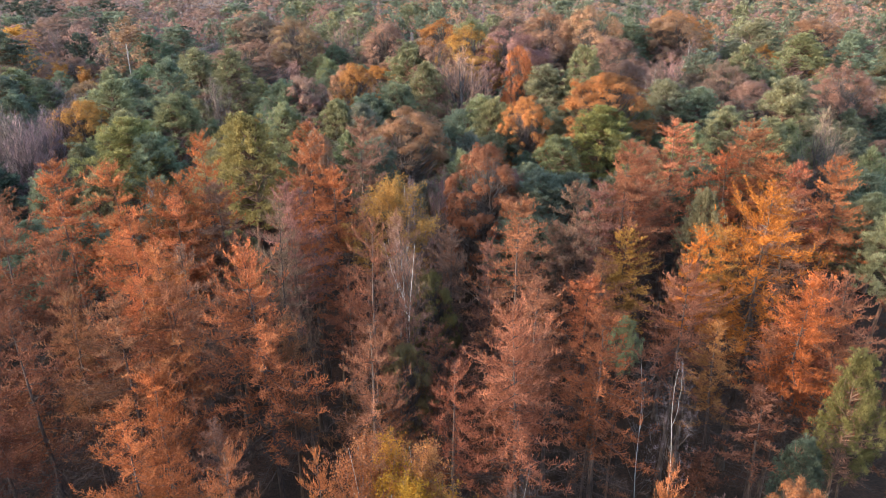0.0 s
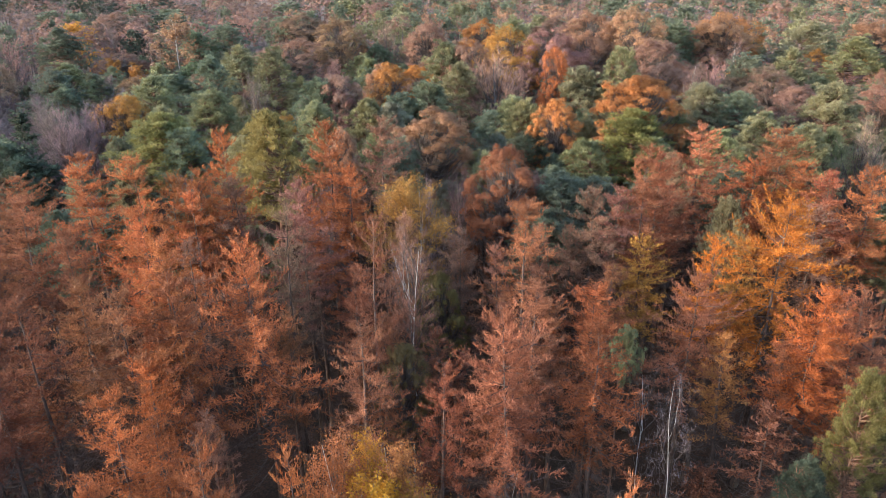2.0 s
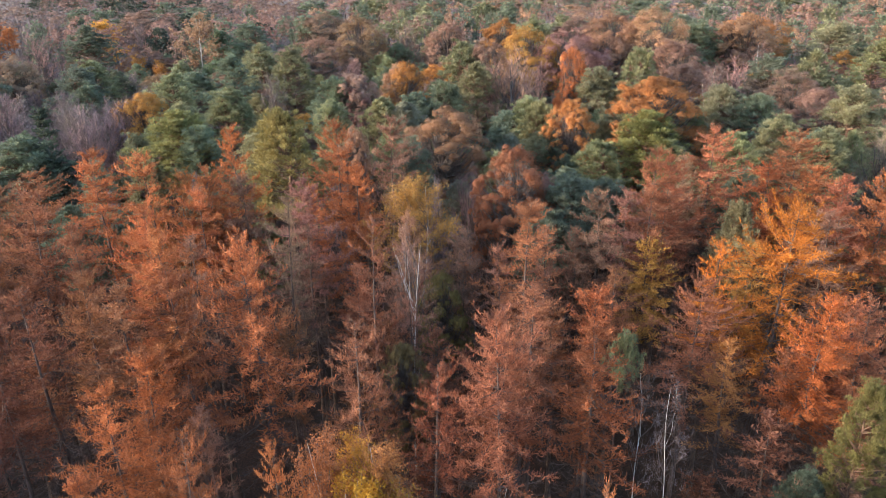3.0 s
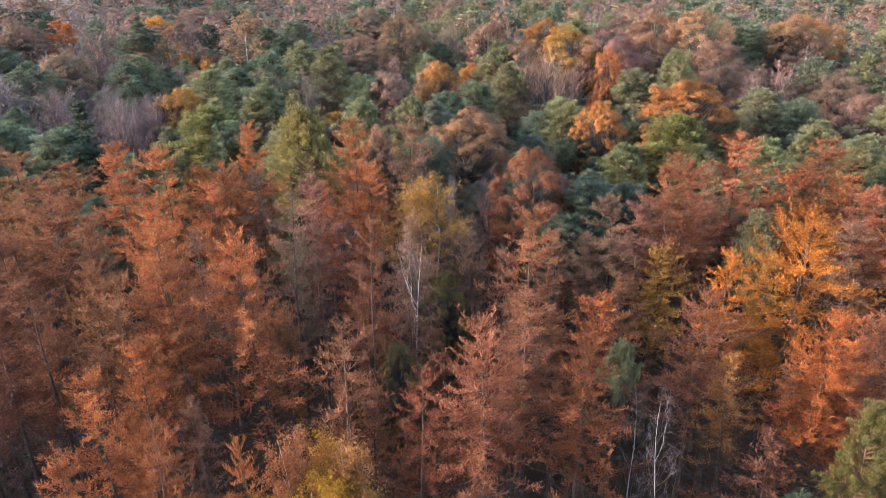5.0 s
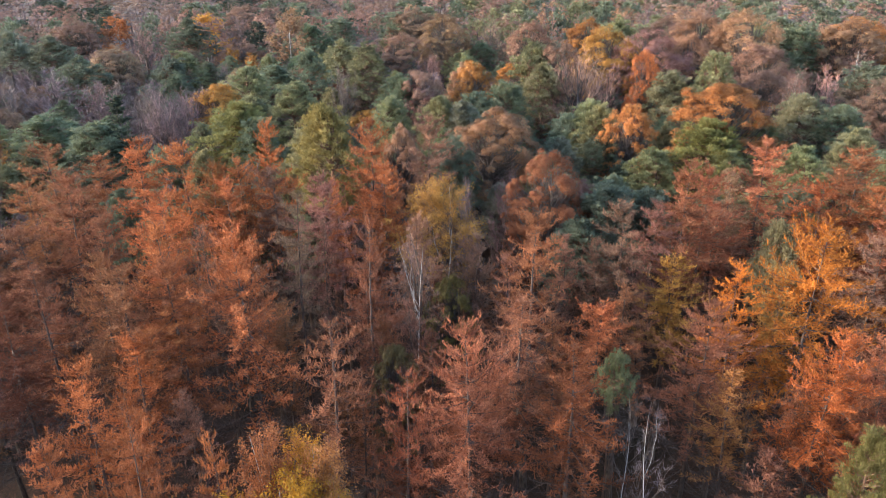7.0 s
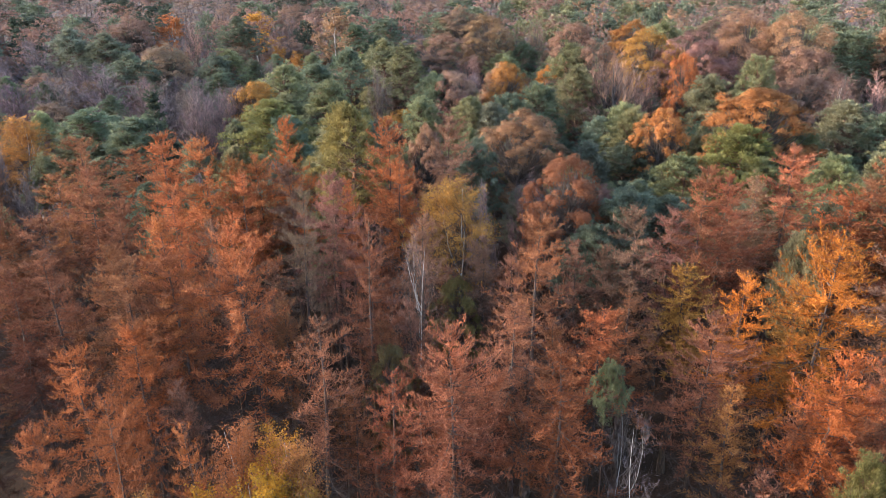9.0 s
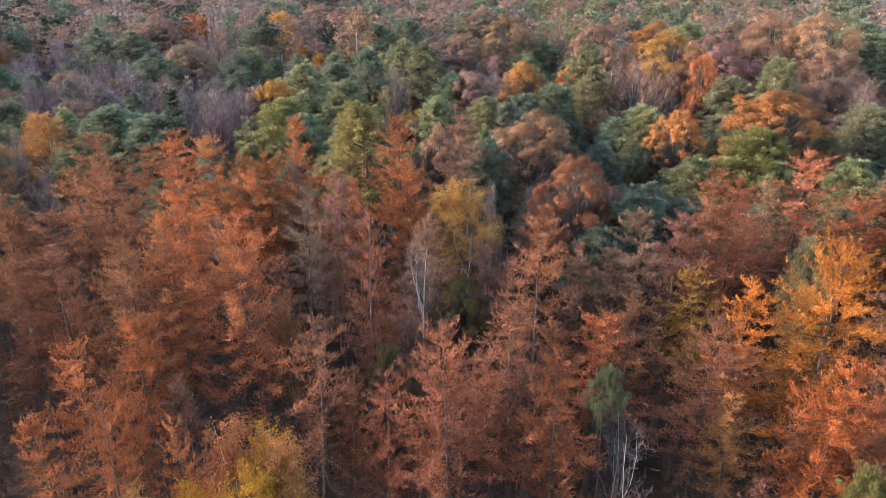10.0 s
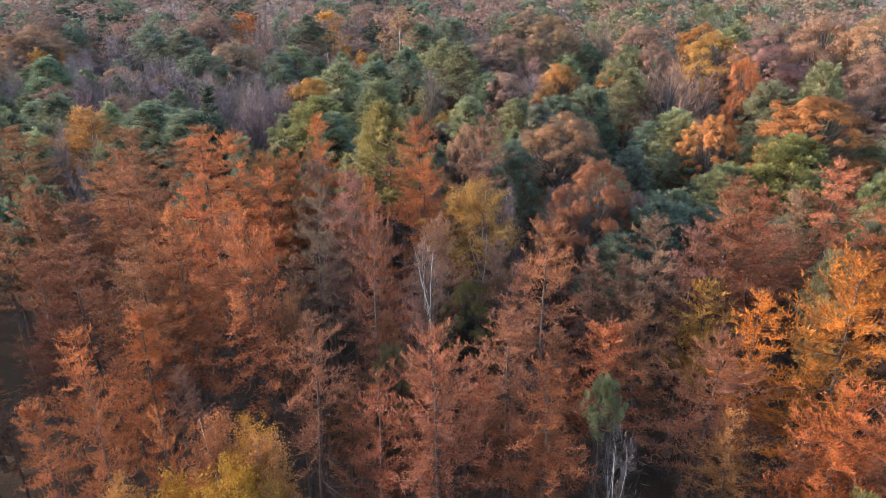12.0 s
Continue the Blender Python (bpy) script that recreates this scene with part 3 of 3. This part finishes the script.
stand("larch_wide", "gold", [(25.1, 52.4, 27.0, 8.0)])
stand("larch_near", "gold", [(20.7, 52.2, 23.8, 4.4)])
stand("larch_wide", "flame", [(25.5, 45.9, 23.2, 6.0)])
stand("larch_near", "brown", [(13.0, 52.5, 21.0, 5.0), (-4.5, 47.9, 18.8, 4.1), (-0.9, 46.1, 18.3, 3.5), (-25.8, 42.0, 23.8, 5.6), (-11.6, 44.4, 20.8, 3.4), (8.3, 49.7, 19.3, 3.2), (24.5, 45.7, 18.3, 3.4), (9.5, 40.6, 17.8, 2.7), (3.0, 39.7, 18.3, 3.2)])
# these two carry the left edge's shade in their needle colour
stand("larch_near", "dark", [(-26.0, 37.7, 24.9, 5.2), (-28.2, 35.4, 24.3, 3.6)])
stand("birch_fan", "tan", [(-3.5, 50.9, 24.7, 3.0)])
stand("bare_far", "tan", [(-26.2, 185.7, 27.3, 6.0)])
stand("larch_mid", "dull", [(-4.2, 54.6, 24.2, 3.8), (12.2, 61.1, 24.6, 4.3), (-9.0, 73.8, 27.8, 4.9), (-13.0, 56.2, 26.6, 4.6), (22.4, 73.1, 24.2, 4.8), (14.8, 64.3, 23.6, 4.7), (7.7, 60.5, 21.3, 3.4), (10.2, 59.7, 21.3, 2.8), (-20.3, 60.3, 25.3, 4.3), (32.7, 63.2, 22.3, 5.2), (20.9, 70.4, 21.3, 5.6)])
stand("larch_mid", "pink", [(16.8, 64.7, 27.5, 4.6), (24.7, 74.3, 27.1, 5.8), (32.4, 73.0, 27.0, 6.8), (19.2, 67.9, 26.0, 4.4), (35.2, 66.9, 24.5, 5.4)])
stand("oak_mid", "copper", [(-4.6, 89.7, 25.9, 6.5), (-15.8, 84.2, 24.7, 2.6)])
stand("larch_mid", "orange", [(-13.6, 68.1, 28.5, 5.0), (-34.4, 60.0, 27.6, 5.2), (-23.0, 55.8, 25.5, 4.2), (37.4, 65.1, 25.3, 5.0), (34.5, 70.9, 24.3, 5.4)])
stand("larch_mid", "rust", [(-22.6, 64.4, 28.8, 4.1), (-28.1, 58.3, 27.9, 4.9), (-25.6, 57.8, 26.3, 4.4), (-22.9, 60.2, 26.3, 4.4), (-12.8, 58.5, 25.3, 3.0), (-10.9, 64.0, 25.3, 4.8), (29.7, 71.6, 24.3, 5.2)])
stand("spruce_mid", "darkgreen", [(-53.7, 82.3, 26.3, 6.0), (-156.7, 147.2, 27.3, 6.8)])
stand("pine_mid", "lime", [(-39.7, 86.7, 25.8, 7.0), (-21.5, 74.7, 28.8, 5.3), (20.4, 92.5, 25.3, 6.7)])
stand("larch_mid", "brown", [(-33.5, 48.3, 27.4, 5.0), (-48.2, 70.5, 22.2, 6.2), (-47.3, 62.5, 25.7, 6.0), (-39.1, 45.5, 23.1, 5.4), (-39.6, 43.0, 25.3, 5.4), (-65.6, 60.1, 24.3, 6.5), (-34.3, 44.4, 24.3, 5.0), (-29.0, 47.9, 25.3, 3.2), (-43.6, 55.3, 24.3, 5.5)])
stand("oak_mid", "amber", [(22.9, 99.0, 28.7, 7.0), (11.1, 98.7, 25.3, 4.2)])
stand("birch_fan", "twig", [(33.5, 112.1, 28.6, 4.1), (48.1, 141.5, 28.3, 4.2)])
stand("pine_mid", "green", [(22.7, 118.3, 29.8, 4.9), (-46.1, 101.1, 23.5, 5.3), (-38.2, 101.0, 25.8, 5.9), (-3.2, 117.3, 27.3, 5.2), (-23.7, 101.9, 24.3, 4.5), (7.4, 103.3, 24.3, 4.1), (22.8, 89.7, 22.3, 4.6), (16.9, 117.6, 26.5, 6.1), (5.6, 107.1, 24.0, 5.2), (34.0, 108.8, 25.6, 6.2), (36.2, 91.5, 25.3, 4.6), (25.2, 64.8, 23.1, 2.9), (39.4, 84.6, 25.3, 4.3), (50.2, 102.7, 26.7, 6.2), (-15.3, 100.8, 24.8, 4.7), (-26.7, 80.7, 24.3, 4.3), (14.3, 88.1, 22.3, 4.9), (27.7, 104.4, 23.3, 5.1), (30.5, 86.2, 24.3, 4.5)])
stand("beech_far", "russet", [(31.3, 131.3, 28.8, 6.9), (-42.4, 160.2, 25.6, 9.0), (29.8, 123.3, 26.3, 5.7), (-1.7, 126.9, 30.0, 4.5), (12.8, 143.1, 29.9, 7.2), (50.3, 169.4, 26.2, 8.0), (62.0, 113.0, 27.3, 5.4), (-13.4, 168.0, 28.3, 5.7)])
stand("beech_far", "rust", [(12.4, 121.7, 29.2, 3.1)])
stand("birch_far", "yellow", [(-108.2, 186.9, 27.3, 6.0)])
stand("birch_far", "copper", [(-71.5, 166.8, 30.6, 6.5)])
stand("bare_mid", "twig", [(2.7, 118.2, 29.1, 8.3), (-0.6, 119.1, 25.3, 5.0)])
stand("oak_far", "olive", [(5.1, 144.2, 29.9, 6.8), (-53.1, 103.1, 24.8, 4.6)])
stand("oak_far", "copper", [(30.5, 152.0, 32.8, 7.0), (50.8, 165.3, 30.0, 7.1), (-35.2, 175.0, 29.0, 7.2), (20.8, 148.7, 28.3, 6.3), (-16.2, 121.8, 26.3, 4.4), (22.1, 157.9, 31.7, 7.2), (90.0, 180.0, 27.3, 7.5), (-157.8, 127.7, 26.3, 8.9)])
stand("pine_mid", "bluegreen", [(7.9, 97.6, 21.0, 5.2), (-25.6, 113.6, 25.6, 4.5), (-70.3, 84.7, 22.9, 7.4), (-56.9, 80.1, 23.6, 6.1), (-7.4, 110.1, 25.8, 5.5), (-12.1, 99.9, 24.3, 4.9), (38.4, 106.4, 24.8, 5.5), (-26.3, 86.8, 24.3, 3.8), (14.2, 76.0, 21.3, 4.6), (-35.8, 85.0, 24.3, 4.8), (39.2, 87.8, 24.3, 4.5), (2.8, 106.6, 21.7, 6.0), (10.1, 73.1, 22.6, 5.5), (-12.0, 107.3, 24.3, 5.3), (-8.4, 81.4, 24.3, 3.8)])
stand("pine_far", "green", [(-38.1, 132.1, 27.3, 5.9), (-80.1, 133.9, 24.4, 6.4), (-50.8, 148.5, 25.5, 7.4), (-50.9, 109.1, 26.4, 6.4), (-6.0, 127.5, 29.0, 5.9), (53.2, 129.3, 27.3, 6.0), (72.6, 148.0, 27.3, 7.7), (74.6, 175.1, 27.3, 8.1), (-5.5, 133.4, 27.3, 6.1), (5.8, 168.2, 29.3, 6.7)])
stand("pine_far", "bluegreen", [(-58.4, 132.0, 22.8, 7.1), (-49.4, 131.0, 26.3, 5.2), (41.7, 165.8, 28.3, 8.8), (47.3, 131.6, 26.3, 7.4), (82.7, 147.1, 27.3, 6.6), (-68.0, 186.4, 26.3, 7.9), (-79.5, 128.1, 24.3, 6.5), (39.4, 171.0, 29.3, 9.0), (-72.0, 177.6, 25.3, 6.8), (-118.7, 102.4, 24.3, 7.2), (-86.2, 81.3, 23.3, 6.1), (-134.1, 142.8, 26.3, 8.0), (-122.2, 143.3, 25.3, 7.6), (-100.6, 165.9, 27.3, 7.3), (-97.4, 123.3, 24.3, 6.9)])
stand("bare_mid", "purple", [(-3.2, 69.0, 23.1, 2.6), (-56.6, 92.0, 25.3, 4.8), (-56.1, 98.0, 24.3, 4.5)])
stand("birch_far", "amber", [(-125.8, 171.2, 27.8, 7.3)])
stand("beech_mid", "russet", [(-21.6, 112.3, 24.3, 4.0), (-21.7, 114.3, 26.3, 4.4), (6.5, 75.2, 22.3, 3.2)])
stand("bare_far", "grey", [(-37.6, 117.9, 25.6, 3.5), (-57.8, 104.1, 23.6, 5.7)])
stand("bare_mid", "grey", [(-60.3, 96.2, 25.2, 6.0), (-67.4, 66.3, 22.3, 3.6)])
stand("thin_near", "dull", [(-2.8, 49.2, 19.8, 4.0), (-18.9, 47.3, 25.2, 4.9), (-12.8, 49.2, 27.3, 4.3), (-12.6, 53.9, 23.3, 3.1), (3.6, 54.7, 22.3, 3.5)])
stand("bare_far", "twig", [(7.1, 125.4, 26.3, 5.7), (39.5, 127.2, 26.8, 4.5)])
stand("beech_far", "umber", [(48.2, 122.1, 25.3, 5.6), (47.7, 126.8, 25.3, 5.6)])
stand("larch_mid", "olive", [(16.6, 59.7, 20.4, 4.2), (24.4, 58.0, 21.3, 3.4)])
stand("larch_near", "olive", [(20.7, 46.1, 18.7, 3.9)])
stand("pine_near", "fir", [(26.9, 39.0, 20.9, 2.5)])
stand("birch_near", "amber", [(-72.1, 74.7, 23.6, 6.4), (-7.8, 25.0, 19.8, 2.7)])
stand("bare_mid", "tan", [(48.4, 87.3, 25.3, 5.9)])
# Added as a separate tree in place of the yellow-green pine's lower limbs.
stand("pine_near", "darkgreen", [(22.7, 36.4, 15.9, 2.4)])
stand("larch_near", "orange", [(8.8, 22.1, 25.5, 2.1)])
stand("birch_fan", "grey", [(95.1, 182.7, 28.3, 6.5)])
stand("oak_far", "amber", [(55.0, 176.1, 29.3, 8.6), (-15.0, 118.8, 27.3, 3.6), (-0.6, 172.9, 28.3, 6.5)])
stand("oak_mid", "umber", [(49.4, 113.6, 24.3, 5.3)])
stand("oak_far", "umber", [(-114.7, 221.8, 26.3, 8.8), (15.9, 167.1, 29.3, 7.0), (-52.0, 203.5, 27.3, 7.8), (-132.6, 163.6, 27.3, 7.5), (-171.0, 142.4, 27.3, 8.0), (-98.0, 134.6, 25.3, 6.6)])
stand("bare_far", "purple", [(-56.1, 100.9, 24.3, 6.7), (-95.0, 101.9, 24.3, 8.5), (-93.9, 112.0, 24.3, 8.2), (-76.5, 104.5, 24.3, 6.8), (-98.3, 95.8, 23.8, 7.2), (-134.0, 132.9, 25.3, 7.5)])
stand("bare_far", "tan", [(-107.4, 156.0, 27.3, 6.7)])
stand("oak_mid", "moss", [(-3.1, 44.8, 18.3, 2.0)])
stand("birch_near", "amber", [(-1.0, 28.7, 22.4, 2.4)])
stand("larch_mid", "dull", [(-0.0, 56.4, 22.3, 3.4)])
stand("oak_mid", "moss", [(-1.1, 54.8, 19.8, 2.6)])
stand("bare_mid", "purple", [(-0.2, 76.0, 22.3, 3.0)])
stand("larch_near", "brown", [(18.3, 49.2, 21.9, 5.9)])
stand("oak_mid", "brick", [(4.1, 72.6, 26.1, 4.6)])
stand("beech_mid", "brick", [(14.1, 23.7, 24.2, 2.0)])


# ---- the rest of the wood, to close it all round ----
def far_from_others(x, y, r, share=0.62):
    p = np.array(planted)
    return (np.hypot(p[:, 0] - x, p[:, 1] - y) > share * (p[:, 2] + r)).all()


MIX = {
    # brown, dull and dark tints put the shade between the crowns into the colour
    "larch": [("larch", "brown", 3.6), ("larch", "dark", 3.4), ("larch", "dull", 3.2), ("larch", "brown", 3.8)],
    "pines": [("pine", "bluegreen", 3.8), ("pine", "green", 3.8), ("pine", "bluegreen", 3.4), ("pine", "green", 3.6), ("pine", "green", 3.4), ("bare", "purple", 3.8), ("oak", "umber", 4.2), ("pine", "bluegreen", 4.0)],
    "mixed": [("pine", "bluegreen", 3.8), ("pine", "green", 3.8), ("oak", "copper", 4.8), ("oak", "umber", 4.8), ("bare", "purple", 4.6), ("pine", "green", 3.6), ("beech", "russet", 4.6),
              ("bare", "twig", 4.6), ("pine", "bluegreen", 4.0), ("bare", "purple", 4.4), ("oak", "olive", 4.4), ("pine", "green", 4.0)],
    # far left: bluish tints picked to imitate haze by colour
    "cool": [("pine", "bluegreen", 3.8), ("bare", "purple", 4.4), ("oak", "umber", 4.8), ("bare", "purple", 4.4), ("pine", "bluegreen", 4.0), ("beech", "russet", 4.6), ("birch", "olive", 3.0), ("bare", "grey", 4.4)],
    "hollow": [("bare", "purple", 4.2), ("bare", "grey", 4.2), ("bare", "purple", 4.6), ("bare", "purple", 4.4), ("pine", "bluegreen", 3.6), ("oak", "umber", 4.4)],
}
MIDKEY = {"beech": "beech_mid", "larch": "larch_low", "pine": "pine_mid", "oak": "oak_mid", "bare": "bare_mid", "birch": "birch_far"}
FARKEY = {"beech": "beech_far", "larch": "larch_far", "pine": "pine_far", "oak": "oak_far", "bare": "bare_far", "birch": "birch_far"}


def zone(x, y):
    if y < 66 - 0.12 * abs(x) and x > -52:
        return "larch"
    if x < -52 and 0.55 * -x + 48 < y < 0.8 * -x + 80:
        return "hollow"
    if y < 112:
        return "pines"
    if x < -75:
        return "cool"
    return "mixed"


fill_rng = np.random.default_rng(21)
tally = {}
for _ in range(9000):
    x, y = fill_rng.uniform(-190, 150), fill_rng.uniform(-45, 205)
    d, a = math.hypot(x - 8, y - 2), math.degrees(math.atan2(-(x - 8), y - 2))
    seen = -42 < a < (66 if d > 130 else 76 if d > 85 else 98)
    if d > 205 or (d > 50 and not seen):
        continue
    mix = MIX[zone(x, y)]
    sort, colour, r = mix[fill_rng.integers(len(mix))]
    if tally.get(sort, 0) >= 300:
        continue
    r *= fill_rng.uniform(0.85, 1.2) * (1.0 if d < 120 else 1.2)
    # Out-of-view trees at the sides are added extra tall to cast shade inwards.
    h = fill_rng.uniform(25.0, 29.0) if d < 75 and (a > 66 or a < -50) else fill_rng.uniform(9.0, 14.0) if d < 42 else fill_rng.uniform(13.0, 18.0) if d < 62 else fill_rng.uniform(18.0, 22.0) if d < 118 else fill_rng.uniform(18.5, 22.5)
    if not far_from_others(x, y, r, 0.46 if h < 18.5 else 0.62):
        continue
    plant((MIDKEY if d < 50 or d < 82 and seen else FARKEY)[sort], x, y, h, r, colour)
    tally[sort] = tally.get(sort, 0) + 1


def far_woods():
    """The woods beyond, as one mass: crowns and trunks too far off to be told apart."""
    rng = np.random.default_rng(33)
    tinted = [foliage_material("far_crowns", (0.82, 0.8, 0.8), (1.2, 1.2, 1.2), 0.2, 0.35, True), BARK]
    choice = [("pine_back", "bluegreen"), ("pine_back", "green"), ("beech_back", "russet"), ("beech_back", "umber"), ("bare_back", "twig"), ("bare_back", "purple"), ("bare_back", "tan"), ("beech_back", "copper"), ("pine_back", "bluegreen")]
    # bluish tints for the far left, in place of haze
    cool = [("pine_back", "bluegreen"), ("bare_back", "purple"), ("bare_back", "purple"), ("beech_back", "umber"), ("pine_back", "darkgreen"), ("bare_back", "grey"), ("beech_back", "russet")]
    near = np.array(planted)
    spots, chunks, tints, slots = np.zeros((0, 2)), [], [], []
    for _ in range(9000):
        d, a = math.sqrt(rng.uniform(200 ** 2, 430 ** 2)), math.radians(rng.uniform(-42, 66))
        if d > (355 if a < 0.35 else 430):
            continue
        rim = d > 270
        x, y = 8 - d * math.sin(a), 2 + d * math.cos(a)
        if len(spots) and (np.hypot(spots[:, 0] - x, spots[:, 1] - y) < (10.5 if rim else 7.0)).any() or (np.hypot(near[:, 0] - x, near[:, 1] - y) < 6.0).any():
            continue
        spots = np.vstack([spots, (x, y)])
        key, colour = choice[rng.integers(len(choice))] if x > -70 else cool[rng.integers(len(cool))]
        _, _, h0, r0, meshes = KINDS[key][rng.integers(len(KINDS[key]))]
        turn, h, r = rng.uniform(0, 6.283), rng.uniform(22.5, 27), rng.uniform(4.4, 6.0) * (1.7 if rim else 1.0)
        for slot, name in enumerate(("crown", "trunk")):
            v, loops, totals = SHAPES[meshes[name].name]
            w = np.stack([(v[:, 0] * math.cos(turn) - v[:, 1] * math.sin(turn)) * r / r0 + x, (v[:, 0] * math.sin(turn) + v[:, 1] * math.cos(turn)) * r / r0 + y, v[:, 2] * h / h0], axis=-1)
            at = 0
            for size in (3, 4):
                pick = np.repeat(totals == size, totals)
                if pick.any():
                    f = loops[pick].reshape(-1, size)
                    chunks.append((w if at == 0 else np.zeros((0, 3)), f, slot))
                    at += 1
            tints.append(np.tile((*np.array(COLOURS[colour]) * rng.uniform(0.85, 1.15), 1.0), (len(v), 1)))
    return chunks, tints, tinted


def woods_mesh():
    chunks, tints, mats = far_woods()
    verts, loops, totals, slots, base, last = [], [], [], [], 0, 0
    for w, f, slot in chunks:
        if len(w):
            last = base
            verts.append(w)
            base += len(w)
        loops.append((f + last).ravel())
        totals.append(np.full(len(f), f.shape[1]))
        slots.append(np.full(len(f), slot))
    verts, loops, totals, slots = np.concatenate(verts), np.concatenate(loops).astype(np.int32), np.concatenate(totals).astype(np.int32), np.concatenate(slots).astype(np.int32)
    me = bpy.data.meshes.new("far_woods")
    me.vertices.add(len(verts))
    me.vertices.foreach_set("co", verts.astype(np.float32).ravel())
    me.loops.add(len(loops))
    me.loops.foreach_set("vertex_index", loops)
    me.polygons.add(len(totals))
    me.polygons.foreach_set("loop_start", np.concatenate(([0], np.cumsum(totals)[:-1])).astype(np.int32))
    me.polygons.foreach_set("loop_total", totals)
    me.polygons.foreach_set("use_smooth", np.ones(len(totals), dtype=bool))
    for m in mats:
        me.materials.append(m)
    me.polygons.foreach_set("material_index", slots)
    me.attributes.new("tint", "FLOAT_COLOR", "POINT").data.foreach_set("color", np.concatenate(tints).astype(np.float32).ravel())
    me.update(calc_edges=True)
    return me


tagged(new("far_woods", woods_mesh()), "far mixed autumn woodland of rust, green and purple crowns", "woodland", kind="stuff")
